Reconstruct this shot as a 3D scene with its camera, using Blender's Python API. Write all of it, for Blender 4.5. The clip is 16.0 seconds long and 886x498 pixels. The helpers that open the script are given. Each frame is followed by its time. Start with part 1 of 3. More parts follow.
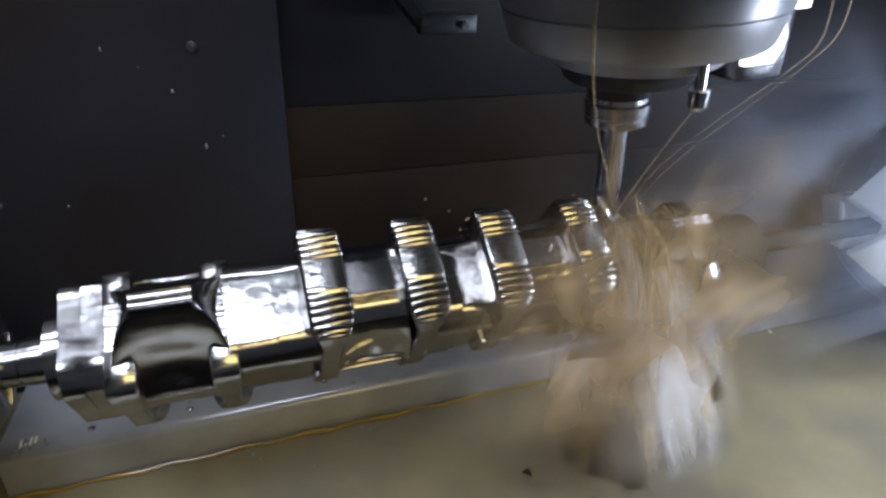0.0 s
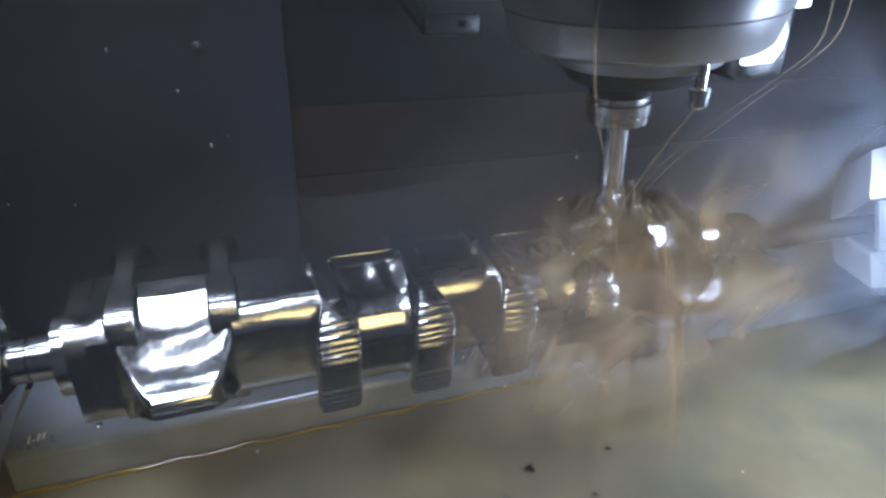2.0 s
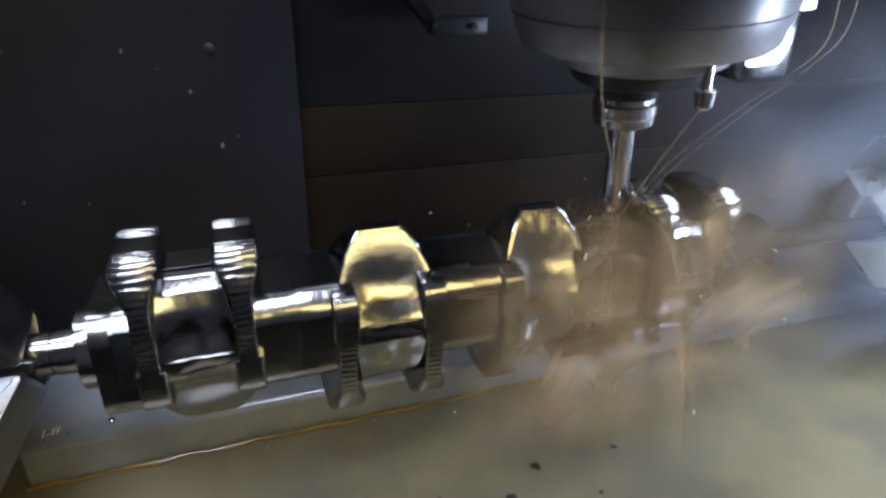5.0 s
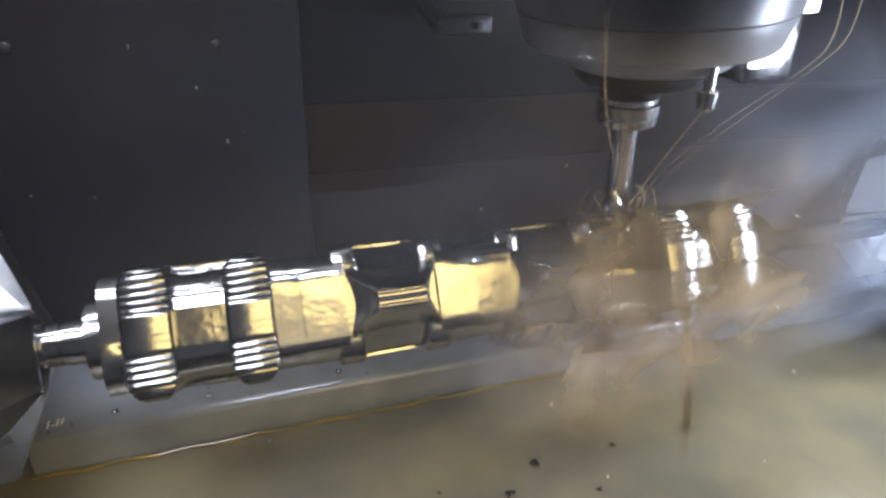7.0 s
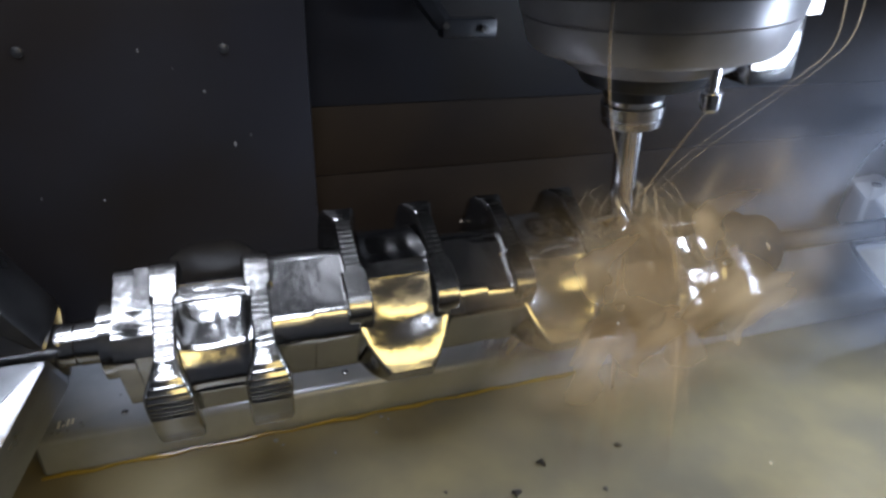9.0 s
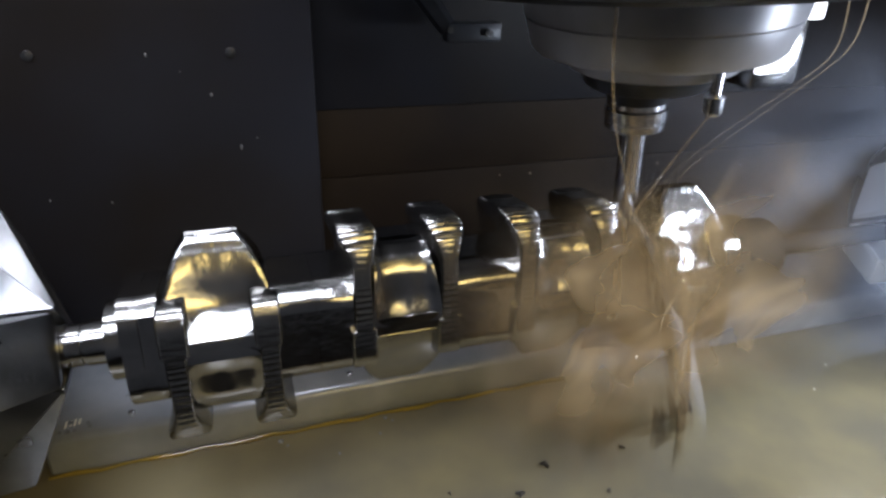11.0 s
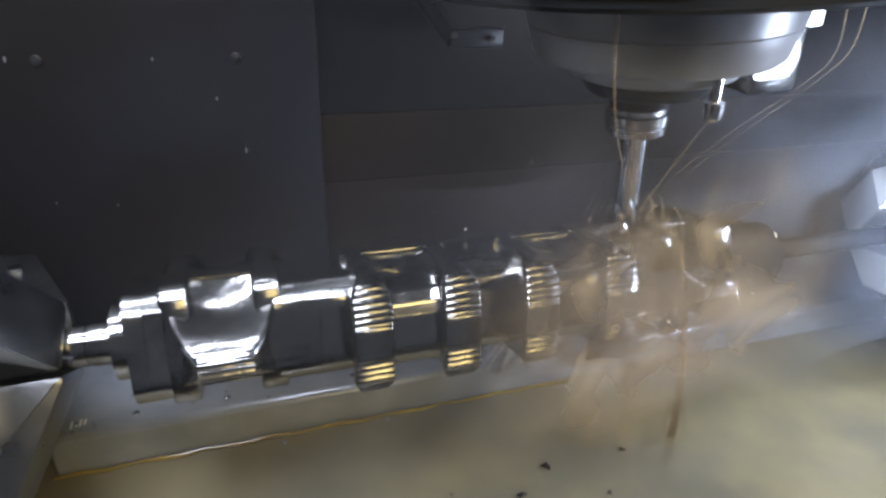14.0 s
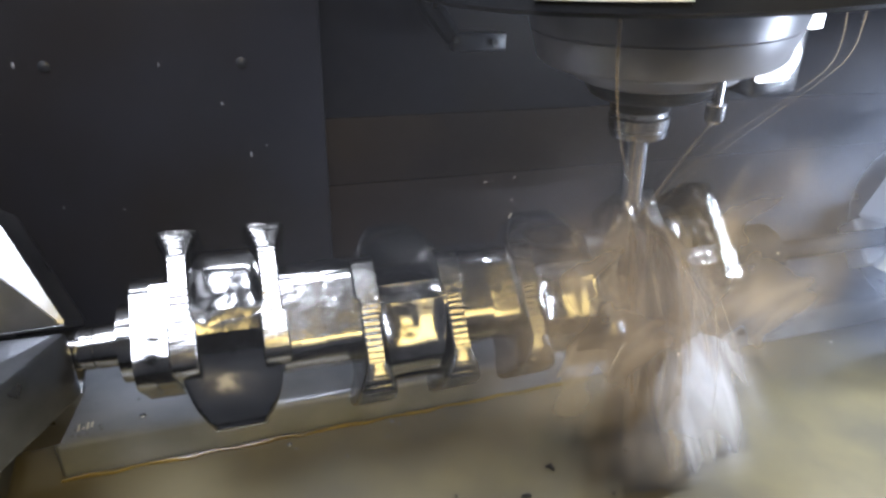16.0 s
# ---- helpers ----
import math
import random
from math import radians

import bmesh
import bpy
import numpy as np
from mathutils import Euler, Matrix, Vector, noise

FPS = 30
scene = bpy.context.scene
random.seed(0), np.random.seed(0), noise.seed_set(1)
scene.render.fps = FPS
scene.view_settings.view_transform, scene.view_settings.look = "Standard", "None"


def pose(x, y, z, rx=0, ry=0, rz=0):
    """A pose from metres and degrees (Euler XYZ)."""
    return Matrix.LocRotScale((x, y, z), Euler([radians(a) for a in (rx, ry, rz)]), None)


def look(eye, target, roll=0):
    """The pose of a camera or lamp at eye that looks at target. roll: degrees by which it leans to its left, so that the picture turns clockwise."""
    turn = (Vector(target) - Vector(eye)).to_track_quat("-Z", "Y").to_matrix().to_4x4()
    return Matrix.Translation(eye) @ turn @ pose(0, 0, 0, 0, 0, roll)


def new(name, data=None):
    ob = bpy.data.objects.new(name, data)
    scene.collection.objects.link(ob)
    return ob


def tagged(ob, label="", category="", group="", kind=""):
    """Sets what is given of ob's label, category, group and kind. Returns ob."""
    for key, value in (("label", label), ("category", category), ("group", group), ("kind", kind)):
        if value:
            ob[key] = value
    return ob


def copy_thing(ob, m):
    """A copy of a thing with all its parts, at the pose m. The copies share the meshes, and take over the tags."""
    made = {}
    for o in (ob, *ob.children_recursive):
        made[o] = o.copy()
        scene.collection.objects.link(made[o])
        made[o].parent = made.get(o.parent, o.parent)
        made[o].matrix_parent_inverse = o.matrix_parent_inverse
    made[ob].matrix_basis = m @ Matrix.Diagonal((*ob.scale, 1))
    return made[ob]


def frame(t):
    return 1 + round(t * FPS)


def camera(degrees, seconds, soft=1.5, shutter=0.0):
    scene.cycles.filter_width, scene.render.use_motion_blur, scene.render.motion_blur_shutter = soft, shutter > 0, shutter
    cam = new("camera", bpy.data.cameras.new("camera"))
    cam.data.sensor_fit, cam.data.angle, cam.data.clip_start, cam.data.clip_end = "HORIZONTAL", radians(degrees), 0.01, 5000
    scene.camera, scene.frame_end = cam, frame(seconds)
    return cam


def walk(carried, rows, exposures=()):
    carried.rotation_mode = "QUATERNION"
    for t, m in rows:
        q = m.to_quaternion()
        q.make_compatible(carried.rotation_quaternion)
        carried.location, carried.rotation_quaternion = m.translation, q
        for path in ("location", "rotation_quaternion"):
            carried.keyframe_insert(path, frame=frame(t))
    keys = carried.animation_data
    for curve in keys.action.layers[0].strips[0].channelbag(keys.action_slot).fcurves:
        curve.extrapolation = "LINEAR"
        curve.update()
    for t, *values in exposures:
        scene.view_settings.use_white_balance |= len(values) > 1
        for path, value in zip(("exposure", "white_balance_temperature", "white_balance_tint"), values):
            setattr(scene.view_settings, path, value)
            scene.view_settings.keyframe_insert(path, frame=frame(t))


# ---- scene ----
cam = camera(72, 16.0, soft=2.8)
PATH = [
    (0.0, pose(0.03221, -0.25638, 0.15839, 63.963, -1.553, -20.107)),
    (0.5, pose(0.03182, -0.25707, 0.15851, 63.707, -1.821, -20.040)),
    (1.0, pose(0.03144, -0.25774, 0.15864, 63.617, -1.571, -20.104)),
    (1.5, pose(0.03105, -0.25841, 0.15877, 63.790, -1.573, -19.994)),
    (2.0, pose(0.03066, -0.25908, 0.15889, 63.907, -1.421, -19.951)),
    (2.5, pose(0.03027, -0.25973, 0.15902, 63.929, -1.386, -19.859)),
    (3.0, pose(0.02988, -0.26038, 0.15915, 63.996, -1.255, -19.737)),
    (3.5, pose(0.02948, -0.26102, 0.15928, 63.998, -0.920, -19.715)),
    (4.0, pose(0.02909, -0.26166, 0.15941, 64.008, -1.163, -19.591)),
    (6.5, pose(0.02709, -0.26473, 0.16006, 64.000, -1.557, -19.085)),
    (7.0, pose(0.02669, -0.26532, 0.16019, 63.862, -1.889, -18.945)),
    (7.5, pose(0.02628, -0.26590, 0.16033, 63.876, -1.810, -18.808)),
    (8.0, pose(0.02588, -0.26648, 0.16046, 63.920, -1.763, -18.698)),
    (8.5, pose(0.02547, -0.26705, 0.16059, 63.967, -1.679, -18.648)),
    (9.0, pose(0.02506, -0.26762, 0.16072, 64.084, -1.580, -18.622)),
    (11.5, pose(0.02299, -0.27033, 0.16140, 64.468, -1.579, -18.296)),
    (12.0, pose(0.02257, -0.27085, 0.16154, 64.585, -1.538, -18.334)),
    (12.5, pose(0.02215, -0.27137, 0.16167, 64.691, -1.555, -18.380)),
    (13.0, pose(0.02172, -0.27187, 0.16181, 64.699, -1.693, -18.334)),
    (13.5, pose(0.02130, -0.27237, 0.16195, 64.672, -1.802, -18.257)),
    (14.0, pose(0.02088, -0.27287, 0.16209, 64.782, -1.703, -18.232)),
    (14.5, pose(0.02045, -0.27335, 0.16223, 64.866, -1.499, -18.224)),
    (15.0, pose(0.02002, -0.27383, 0.16237, 64.913, -1.492, -18.204)),
    (15.5, pose(0.01959, -0.27431, 0.16251, 65.039, -1.394, -18.175)),
    (16.0, pose(0.01916, -0.27477, 0.16265, 65.088, -1.420, -18.120)),
]
walk(cam, PATH, exposures=[
    (0.0, -0.2, 6160, 15), (1.0, -0.2, 6060, 15), (1.6, -0.1, 5760, 15), (2.6, 0.0, 5560, 15), (3.5, 0.1, 5760, 15), (4.1, -0.35, 6040, 15),
    (5.2, -0.15, 5940, 15), (6.4, 0.05, 5960, 15), (7.0, 0.05, 6360, 15), (8.0, -0.3, 6460, 15), (9.1, -0.1, 6140, 15), (11.3, -0.2, 6460, 15),
    (12.6, -0.2, 6460, 15), (13.6, 0.0, 6360, 15), (14.5, 0.1, 5960, 15), (15.2, 0.15, 6060, 15), (16.0, 0.2, 6260, 15)])

# ---- world and light ----
world = bpy.data.worlds.new("world")
scene.world = world
world.use_nodes = True
world.node_tree.nodes["Background"].inputs[0].default_value = (0.55, 0.65, 0.9, 1)
world.node_tree.nodes["Background"].inputs[1].default_value = 0.01


def area_lamp(name, eye, target, sx, sy, watts, colour):
    d = bpy.data.lights.new(name, "AREA")
    d.shape, d.size, d.size_y, d.energy, d.color = "RECTANGLE", sx, sy, watts, colour
    o = new(name, d)
    o.matrix_world = look(eye, target)
    return o


area_lamp("work_lamp_light", (0.43, -0.145, 0.075), (0.40, 0.0, -0.01), 0.08, 0.04, 0.75, (0.72, 0.85, 1.0))
area_lamp("side_lamp_light", (0.62, -0.18, 0.26), (0.32, 0.0, 0.0), 0.05, 0.14, 1.8, (0.74, 0.86, 1.0))
area_lamp("window_light", (0.27, -0.79, 0.42), (0.16, 0.0, 0.0), 0.54, 0.38, 4.0, (1.0, 0.75, 0.25))
area_lamp("roof_panel_light", (-0.10, -0.36, 0.655), (-0.04, -0.02, 0.0), 0.42, 0.20, 2.3, (0.76, 0.87, 1.0))
area_lamp("roof_lamp_light", (-0.12, 0.05, 0.62), (-0.08, -0.02, 0.0), 0.30, 0.08, 0.28, (0.78, 0.88, 1.0))

# ---- materials ----


def material(name, base, rough=0.5, metal=0.0, vary=0.25, scale=30.0, bump=0.1, fine=400.0, rvary=0.15, spec=0.5, second=None, grain=None):
    """A surface with variation at two scales: blotches of size 1/scale, grain of size 1/fine."""
    m = bpy.data.materials.new(name)
    m.use_nodes = True
    n, l = m.node_tree.nodes, m.node_tree.links
    b = n["Principled BSDF"]
    co = n.new("ShaderNodeTexCoord")
    src = co.outputs["Object"]
    if grain:
        mp = n.new("ShaderNodeMapping")
        mp.inputs["Scale"].default_value = grain
        l.new(src, mp.inputs["Vector"])
        gsrc = mp.outputs["Vector"]
    else:
        gsrc = src
    big, small = n.new("ShaderNodeTexNoise"), n.new("ShaderNodeTexNoise")
    big.inputs["Scale"].default_value, big.inputs["Detail"].default_value = scale, 4
    small.inputs["Scale"].default_value, small.inputs["Detail"].default_value = fine, 3
    l.new(src, big.inputs["Vector"])
    l.new(gsrc, small.inputs["Vector"])
    ramp = n.new("ShaderNodeValToRGB")
    other = second or tuple(c * (1 - vary) for c in base)
    ramp.color_ramp.elements[0].color = (*other, 1)
    ramp.color_ramp.elements[1].color = (*base, 1)
    ramp.color_ramp.elements[0].position, ramp.color_ramp.elements[1].position = 0.35, 0.65
    l.new(big.outputs["Fac"], ramp.inputs["Fac"])
    l.new(ramp.outputs["Color"], b.inputs["Base Color"])
    b.inputs["Metallic"].default_value = metal
    b.inputs["Specular IOR Level"].default_value = spec
    mr = n.new("ShaderNodeMapRange")
    mr.inputs["To Min"].default_value = max(0.02, rough - rvary)
    mr.inputs["To Max"].default_value = min(1.0, rough + rvary)
    mx = n.new("ShaderNodeMath")
    mx.operation = "MULTIPLY_ADD"
    mx.inputs[1].default_value, mx.inputs[2].default_value = 0.6, 0.2
    l.new(big.outputs["Fac"], mx.inputs[0])
    l.new(mx.outputs[0], mr.inputs["Value"])
    l.new(mr.outputs["Result"], b.inputs["Roughness"])
    if bump:
        bp = n.new("ShaderNodeBump")
        bp.inputs["Strength"].default_value, bp.inputs["Distance"].default_value = bump, 0.001
        l.new(small.outputs["Fac"], bp.inputs["Height"])
        l.new(bp.outputs["Normal"], b.inputs["Normal"])
    return m


def glow(name, colour, strength):
    m = bpy.data.materials.new(name)
    m.use_nodes = True
    b = m.node_tree.nodes["Principled BSDF"]
    b.inputs["Base Color"].default_value = (0.8, 0.8, 0.8, 1)
    b.inputs["Emission Color"].default_value = (*colour, 1)
    b.inputs["Emission Strength"].default_value = strength
    return m


def spray(name, colour, density, across, along, cloud=False):
    """Torn liquid: clear between its streaks. The first mesh coordinate runs across the flow, the second along it."""
    m = bpy.data.materials.new(name)
    m.use_nodes = True
    n, l = m.node_tree.nodes, m.node_tree.links
    out = n["Material Output"]
    n.remove(n["Principled BSDF"])
    front, back, b = n.new("ShaderNodeBsdfDiffuse"), n.new("ShaderNodeBsdfTranslucent"), n.new("ShaderNodeMixShader")
    front.inputs["Color"].default_value = back.inputs["Color"].default_value = (*colour, 1)
    l.new(front.outputs[0], b.inputs[1])
    l.new(back.outputs[0], b.inputs[2])
    uv = n.new("ShaderNodeTexCoord")
    mp = n.new("ShaderNodeMapping")
    mp.inputs["Scale"].default_value = (across, along, 1)
    l.new(uv.outputs["UV"], mp.inputs["Vector"])
    no = n.new("ShaderNodeTexNoise")
    no.inputs["Scale"].default_value, no.inputs["Detail"].default_value, no.inputs["Roughness"].default_value = 1.0, 2 if cloud else 3, 0.5 if cloud else 0.6
    no.inputs["Distortion"].default_value = 1.0
    l.new(mp.outputs["Vector"], no.inputs["Vector"])
    sep = n.new("ShaderNodeSeparateXYZ")
    l.new(uv.outputs["UV"], sep.inputs["Vector"])

    def math(op, a, c=None, d=None):
        x = n.new("ShaderNodeMath")
        x.operation = op
        for i, v in enumerate((a, c, d)):
            if v is None:
                continue
            if isinstance(v, (int, float)):
                x.inputs[i].default_value = v
            else:
                l.new(v, x.inputs[i])
        return x.outputs[0]

    # thin out towards both borders and towards the far end
    u, v = sep.outputs["X"], sep.outputs["Y"]
    side = math("POWER", math("MULTIPLY", math("MULTIPLY", u, math("SUBTRACT", 1.0, u)), 4.0), 2.2)
    end = math("POWER", math("MULTIPLY", math("MULTIPLY", v, math("SUBTRACT", 1.0, v)), 4.0), 1.5) if cloud else math("MULTIPLY", math("MINIMUM", math("MULTIPLY", math("SUBTRACT", 1.0, v), 4.0), 1.0), math("MINIMUM", math("MULTIPLY", v, 6.0), 1.0))
    r = n.new("ShaderNodeMapRange")
    r.interpolation_type = "SMOOTHSTEP"
    r.inputs["From Min"].default_value, r.inputs["From Max"].default_value = 0.34, 0.80
    l.new(no.outputs["Fac"], r.inputs["Value"])
    body = math("MULTIPLY_ADD", r.outputs["Result"], 0.72 if cloud else 0.82, 0.28 if cloud else 0.18)
    fac = math("MULTIPLY", math("MULTIPLY", math("MULTIPLY", side, end), body), density)
    fac = math("MINIMUM", fac, 0.95)
    tr, mix = n.new("ShaderNodeBsdfTransparent"), n.new("ShaderNodeMixShader")
    l.new(fac, mix.inputs[0])
    l.new(tr.outputs[0], mix.inputs[1])
    l.new(b.outputs[0], mix.inputs[2])
    l.new(mix.outputs[0], out.inputs["Surface"])
    return m


STEEL = material("machined_steel", (0.40, 0.395, 0.39), 0.17, 1.0, 0.12, 60, 0.4, 90, 0.05)
STEEL_CUT = material("milled_steel", (0.38, 0.375, 0.365), 0.21, 1.0, 0.15, 80, 0.25, 500, 0.07, grain=(0.2, 1, 1))
STEEL_BRIGHT = material("polished_tool_steel", (0.80, 0.80, 0.81), 0.22, 1.0, 0.15, 60, 0.15, 500, 0.06)
STEEL_DARK = material("dark_tool_steel", (0.30, 0.30, 0.31), 0.30, 1.0, 0.3, 40, 0.1, 500)
TAIL_STEEL = material("bright_jaw_steel", (0.82, 0.83, 0.85), 0.38, 0.8, 0.1, 40, 0.1, 400)
CHUCK = material("ground_chuck_steel", (0.30, 0.305, 0.32), 0.30, 1.0, 0.3, 40, 0.15, 400)
FLANGE = material("roughed_steel", (0.44, 0.435, 0.43), 0.20, 1.0, 0.25, 70, 0.18, 200, 0.08)
# far crank end: the dimness behind the mist is put into this near-black colour
DIMMED_STEEL = material("dimmed_end_steel", (0.016, 0.018, 0.022), 0.75, 0.0, 0.4, 30, 0.1, 300, 0.1, spec=0.1)
SPINDLE = material("spindle_steel", (0.50, 0.50, 0.53), 0.36, 0.35, 0.35, 25, 0.06, 500, 0.12)
BLACK = material("black_oxide", (0.025, 0.027, 0.032), 0.35, 0.2, 0.4, 30, 0.1, 300)
RAIL = material("grey_coated_rail", (0.36, 0.385, 0.43), 0.17, 0.2, 0.25, 25, 0.05, 300, 0.12)
TABLE = material("coolant_wet_table", (0.20, 0.172, 0.100), 0.20, 0.0, 0.3, 14, 0.10, 45, 0.08, spec=0.5, second=(0.135, 0.122, 0.088), grain=(1, 0.35, 1))
# unseen front wall: grey chosen as fill, to lift the steel's dark reflections
FILL_GREY = material("grey_fill_paint", (0.20, 0.21, 0.23), 0.45, 0.0, 0.2, 8, 0.05, 150)
PANEL = material("wet_dark_panel", (0.0150, 0.0156, 0.0210), 0.42, 0.0, 0.4, 7, 0.06, 120, 0.12, spec=0.20, second=(0.0120, 0.0098, 0.0090))
# near-black and matt, darker than the brown panels below it on the back wall
DARK_PANEL = material("near_black_panel", (0.0060, 0.0062, 0.0085), 0.50, 0.0, 0.4, 7, 0.06, 120, 0.12, spec=0.15, second=(0.0085, 0.0065, 0.0050))
# the brown reflection on the lower back wall, painted as base colour
BROWN_REFLECTION = material("brown_reflection_panel", (0.017, 0.0110, 0.0058), 0.60, 0.0, 0.5, 8, 0.06, 150, 0.10, spec=0.08, second=(0.010, 0.0065, 0.0045))
WALL = material("blue_grey_wall", (0.020, 0.024, 0.034), 0.35, 0.2, 0.3, 7, 0.05, 120, 0.12)
OIL = material("amber_coolant_film", (0.32, 0.23, 0.04), 0.15, 0.0, 0.3, 40, 0.05, 300, 0.05)
STICKER = material("pale_sticker", (0.75, 0.72, 0.62), 0.5, 0.0, 0.1, 60, 0.02, 300)
JET = material("coolant_stream", (0.66, 0.58, 0.46), 0.08, 0.0, 0.15, 90, 0.1, 500, 0.03, spec=1.0)
WHITE_LED = glow("led_glow", (0.88, 0.93, 1.0), 14.0)
HEAD_LED = glow("head_led_glow", (0.88, 0.93, 1.0), 4.0)
WARM_GLOW = glow("warm_window_glow", (1.0, 0.80, 0.36), 0.8)
SPLASH = spray("torn_coolant_sheet", (0.60, 0.44, 0.24), 0.75, 6.5, 1.6)
FROTH = spray("white_coolant_froth", (0.86, 0.87, 0.92), 2.2, 7.0, 1.3)
FOAM = spray("white_coolant_spray", (0.86, 0.87, 0.92), 1.7, 4.0, 1.4, True)
BROWN_FROTH = spray("brown_coolant_froth", (0.74, 0.59, 0.34), 1.5, 6.0, 1.4)
VEIL = spray("brown_coolant_cloud", (0.62, 0.47, 0.28), 1.45, 3.0, 2.6, True)
HAZE = spray("thin_coolant_haze", (0.60, 0.64, 0.78), 0.25, 1.6, 1.2, True)
MIST = spray("coolant_mist", (0.60, 0.67, 0.82), 0.52, 1.3, 1.1, True)

def thin_stream(name, colour, cover):
    """A clear stream: mostly seen through, with a wet gloss."""
    m = bpy.data.materials.new(name)
    m.use_nodes = True
    n, l = m.node_tree.nodes, m.node_tree.links
    b = n["Principled BSDF"]
    b.inputs["Base Color"].default_value = (*colour, 1)
    b.inputs["Roughness"].default_value = 0.08
    no, r = n.new("ShaderNodeTexNoise"), n.new("ShaderNodeMapRange")
    no.inputs["Scale"].default_value = 60.0
    r.inputs["To Min"].default_value, r.inputs["To Max"].default_value = cover * 0.4, cover * 1.6
    tr, mix = n.new("ShaderNodeBsdfTransparent"), n.new("ShaderNodeMixShader")
    l.new(no.outputs["Fac"], r.inputs["Value"])
    l.new(r.outputs["Result"], mix.inputs[0])
    l.new(tr.outputs[0], mix.inputs[1])
    l.new(b.outputs[0], mix.inputs[2])
    l.new(mix.outputs[0], n["Material Output"].inputs["Surface"])
    return m


THREAD = thin_stream("golden_coolant_string", (0.80, 0.66, 0.42), 0.27)
STREAM = thin_stream("clear_coolant_stream", (0.62, 0.52, 0.38), 0.38)

# ---- mesh helpers ----


def mesh_of(bm, name, mat, smooth=True):
    bmesh.ops.recalc_face_normals(bm, faces=bm.faces)
    me = bpy.data.meshes.new(name)
    bm.to_mesh(me)
    bm.free()
    me.materials.append(mat)
    if smooth:
        me.shade_smooth()
        me.set_sharp_from_angle(angle=radians(35))
    return me


def part(name, bm, mat, parent, label="", smooth=True):
    """One mesh object under a thing or a part; parent None makes it a thing."""
    me = bm if isinstance(bm, bpy.types.Mesh) else mesh_of(bm, name, mat, smooth)
    o = new(name, me)
    if parent:
        o.parent = parent
    if label:
        o["label"] = label
    return o


def loft(rings, cap=True):
    """A skin over closed rings of equal length."""
    bm = bmesh.new()
    vs = [[bm.verts.new(p) for p in r] for r in rings]
    k = len(rings[0])
    for a, b in zip(vs, vs[1:]):
        for i in range(k):
            bm.faces.new((a[i], a[(i + 1) % k], b[(i + 1) % k], b[i]))
    if cap:
        bm.faces.new(vs[0][::-1])
        bm.faces.new(vs[-1])
    return bm


def lathe(profile, axis="x", seg=48, at=(0, 0, 0)):
    """profile: (along, radius) pairs, turned about the axis."""
    rings = []
    for s, r in profile:
        ring = []
        for i in range(seg):
            a = 2 * math.pi * i / seg
            c, d = r * math.cos(a), r * math.sin(a)
            p = {"x": (s, c, d), "z": (c, d, s), "y": (c, s, d)}[axis]
            ring.append((p[0] + at[0], p[1] + at[1], p[2] + at[2]))
        rings.append(ring)
    return loft(rings)


def box(x0, x1, y0, y1, z0, z1, bevel=0.002, seg=2):
    bm = bmesh.new()
    bmesh.ops.create_cube(bm, size=1)
    for v in bm.verts:
        v.co = Vector(((x0 + x1) / 2 + v.co.x * (x1 - x0), (y0 + y1) / 2 + v.co.y * (y1 - y0), (z0 + z1) / 2 + v.co.z * (z1 - z0)))
    if bevel:
        bmesh.ops.bevel(bm, geom=list(bm.edges), offset=bevel, segments=seg, affect="EDGES", profile=0.6)
    return bm


def prism(profile, y0, y1, bevel=0.0015):
    """An outline of (x, z) pairs, drawn out along y."""
    bm = loft([[(x, y0, z) for x, z in profile], [(x, y1, z) for x, z in profile]])
    if bevel:
        bmesh.ops.bevel(bm, geom=list(bm.edges), offset=bevel, segments=2, affect="EDGES", profile=0.6)
    return bm


def tube(points, radii, seg=8):
    """A round rod along points, with a radius at each."""
    pts = [Vector(p) for p in points]
    rings = []
    for i, p in enumerate(pts):
        d = (pts[min(i + 1, len(pts) - 1)] - pts[max(i - 1, 0)]).normalized()
        a = d.orthogonal().normalized()
        b = d.cross(a)
        if rings:
            a = (last - d * last.dot(d)).normalized()
            b = d.cross(a)
        last = a
        rings.append([tuple(p + radii[i] * (a * math.cos(2 * math.pi * k / seg) + b * math.sin(2 * math.pi * k / seg))) for k in range(seg)])
    return loft(rings)


def empty(name, label, category, m=None, group=""):
    e = tagged(new(name), label, category, group)
    e.empty_display_size = 0.02
    if m:
        e.matrix_basis = m
    return e


# ---- the enclosure ----
TABLE_Z = -0.1185
TABLE_FRONT = -0.118


def structure(name, bm, mat, label):
    return tagged(part(name, bm, mat, None), label, "", "", "structure")


structure("floor", box(-0.75, 1.05, TABLE_FRONT, 0.62, TABLE_Z - 0.03, TABLE_Z, 0), TABLE, "olive wet machine table with a film of coolant")
# added out of view: a dark pit for the crank's undersides to reflect
structure("dark_trough", box(-0.75, 1.05, -0.85, TABLE_FRONT - 0.002, TABLE_Z - 0.27, TABLE_Z - 0.24, 0), DARK_PANEL, "unseen dark trough added before the table to darken reflections")
structure("table_apron", box(-0.75, 1.05, TABLE_FRONT, TABLE_FRONT + 0.02, TABLE_Z - 0.27, TABLE_Z - 0.0305, 0), DARK_PANEL, "dark front apron of the table above the added trough")
structure("wall_north", box(-0.75, 1.05, 0.170, 0.21, TABLE_Z, 0.0084, 0.0015), BROWN_REFLECTION, "back panel of the machine with a brown reflection in its colour")
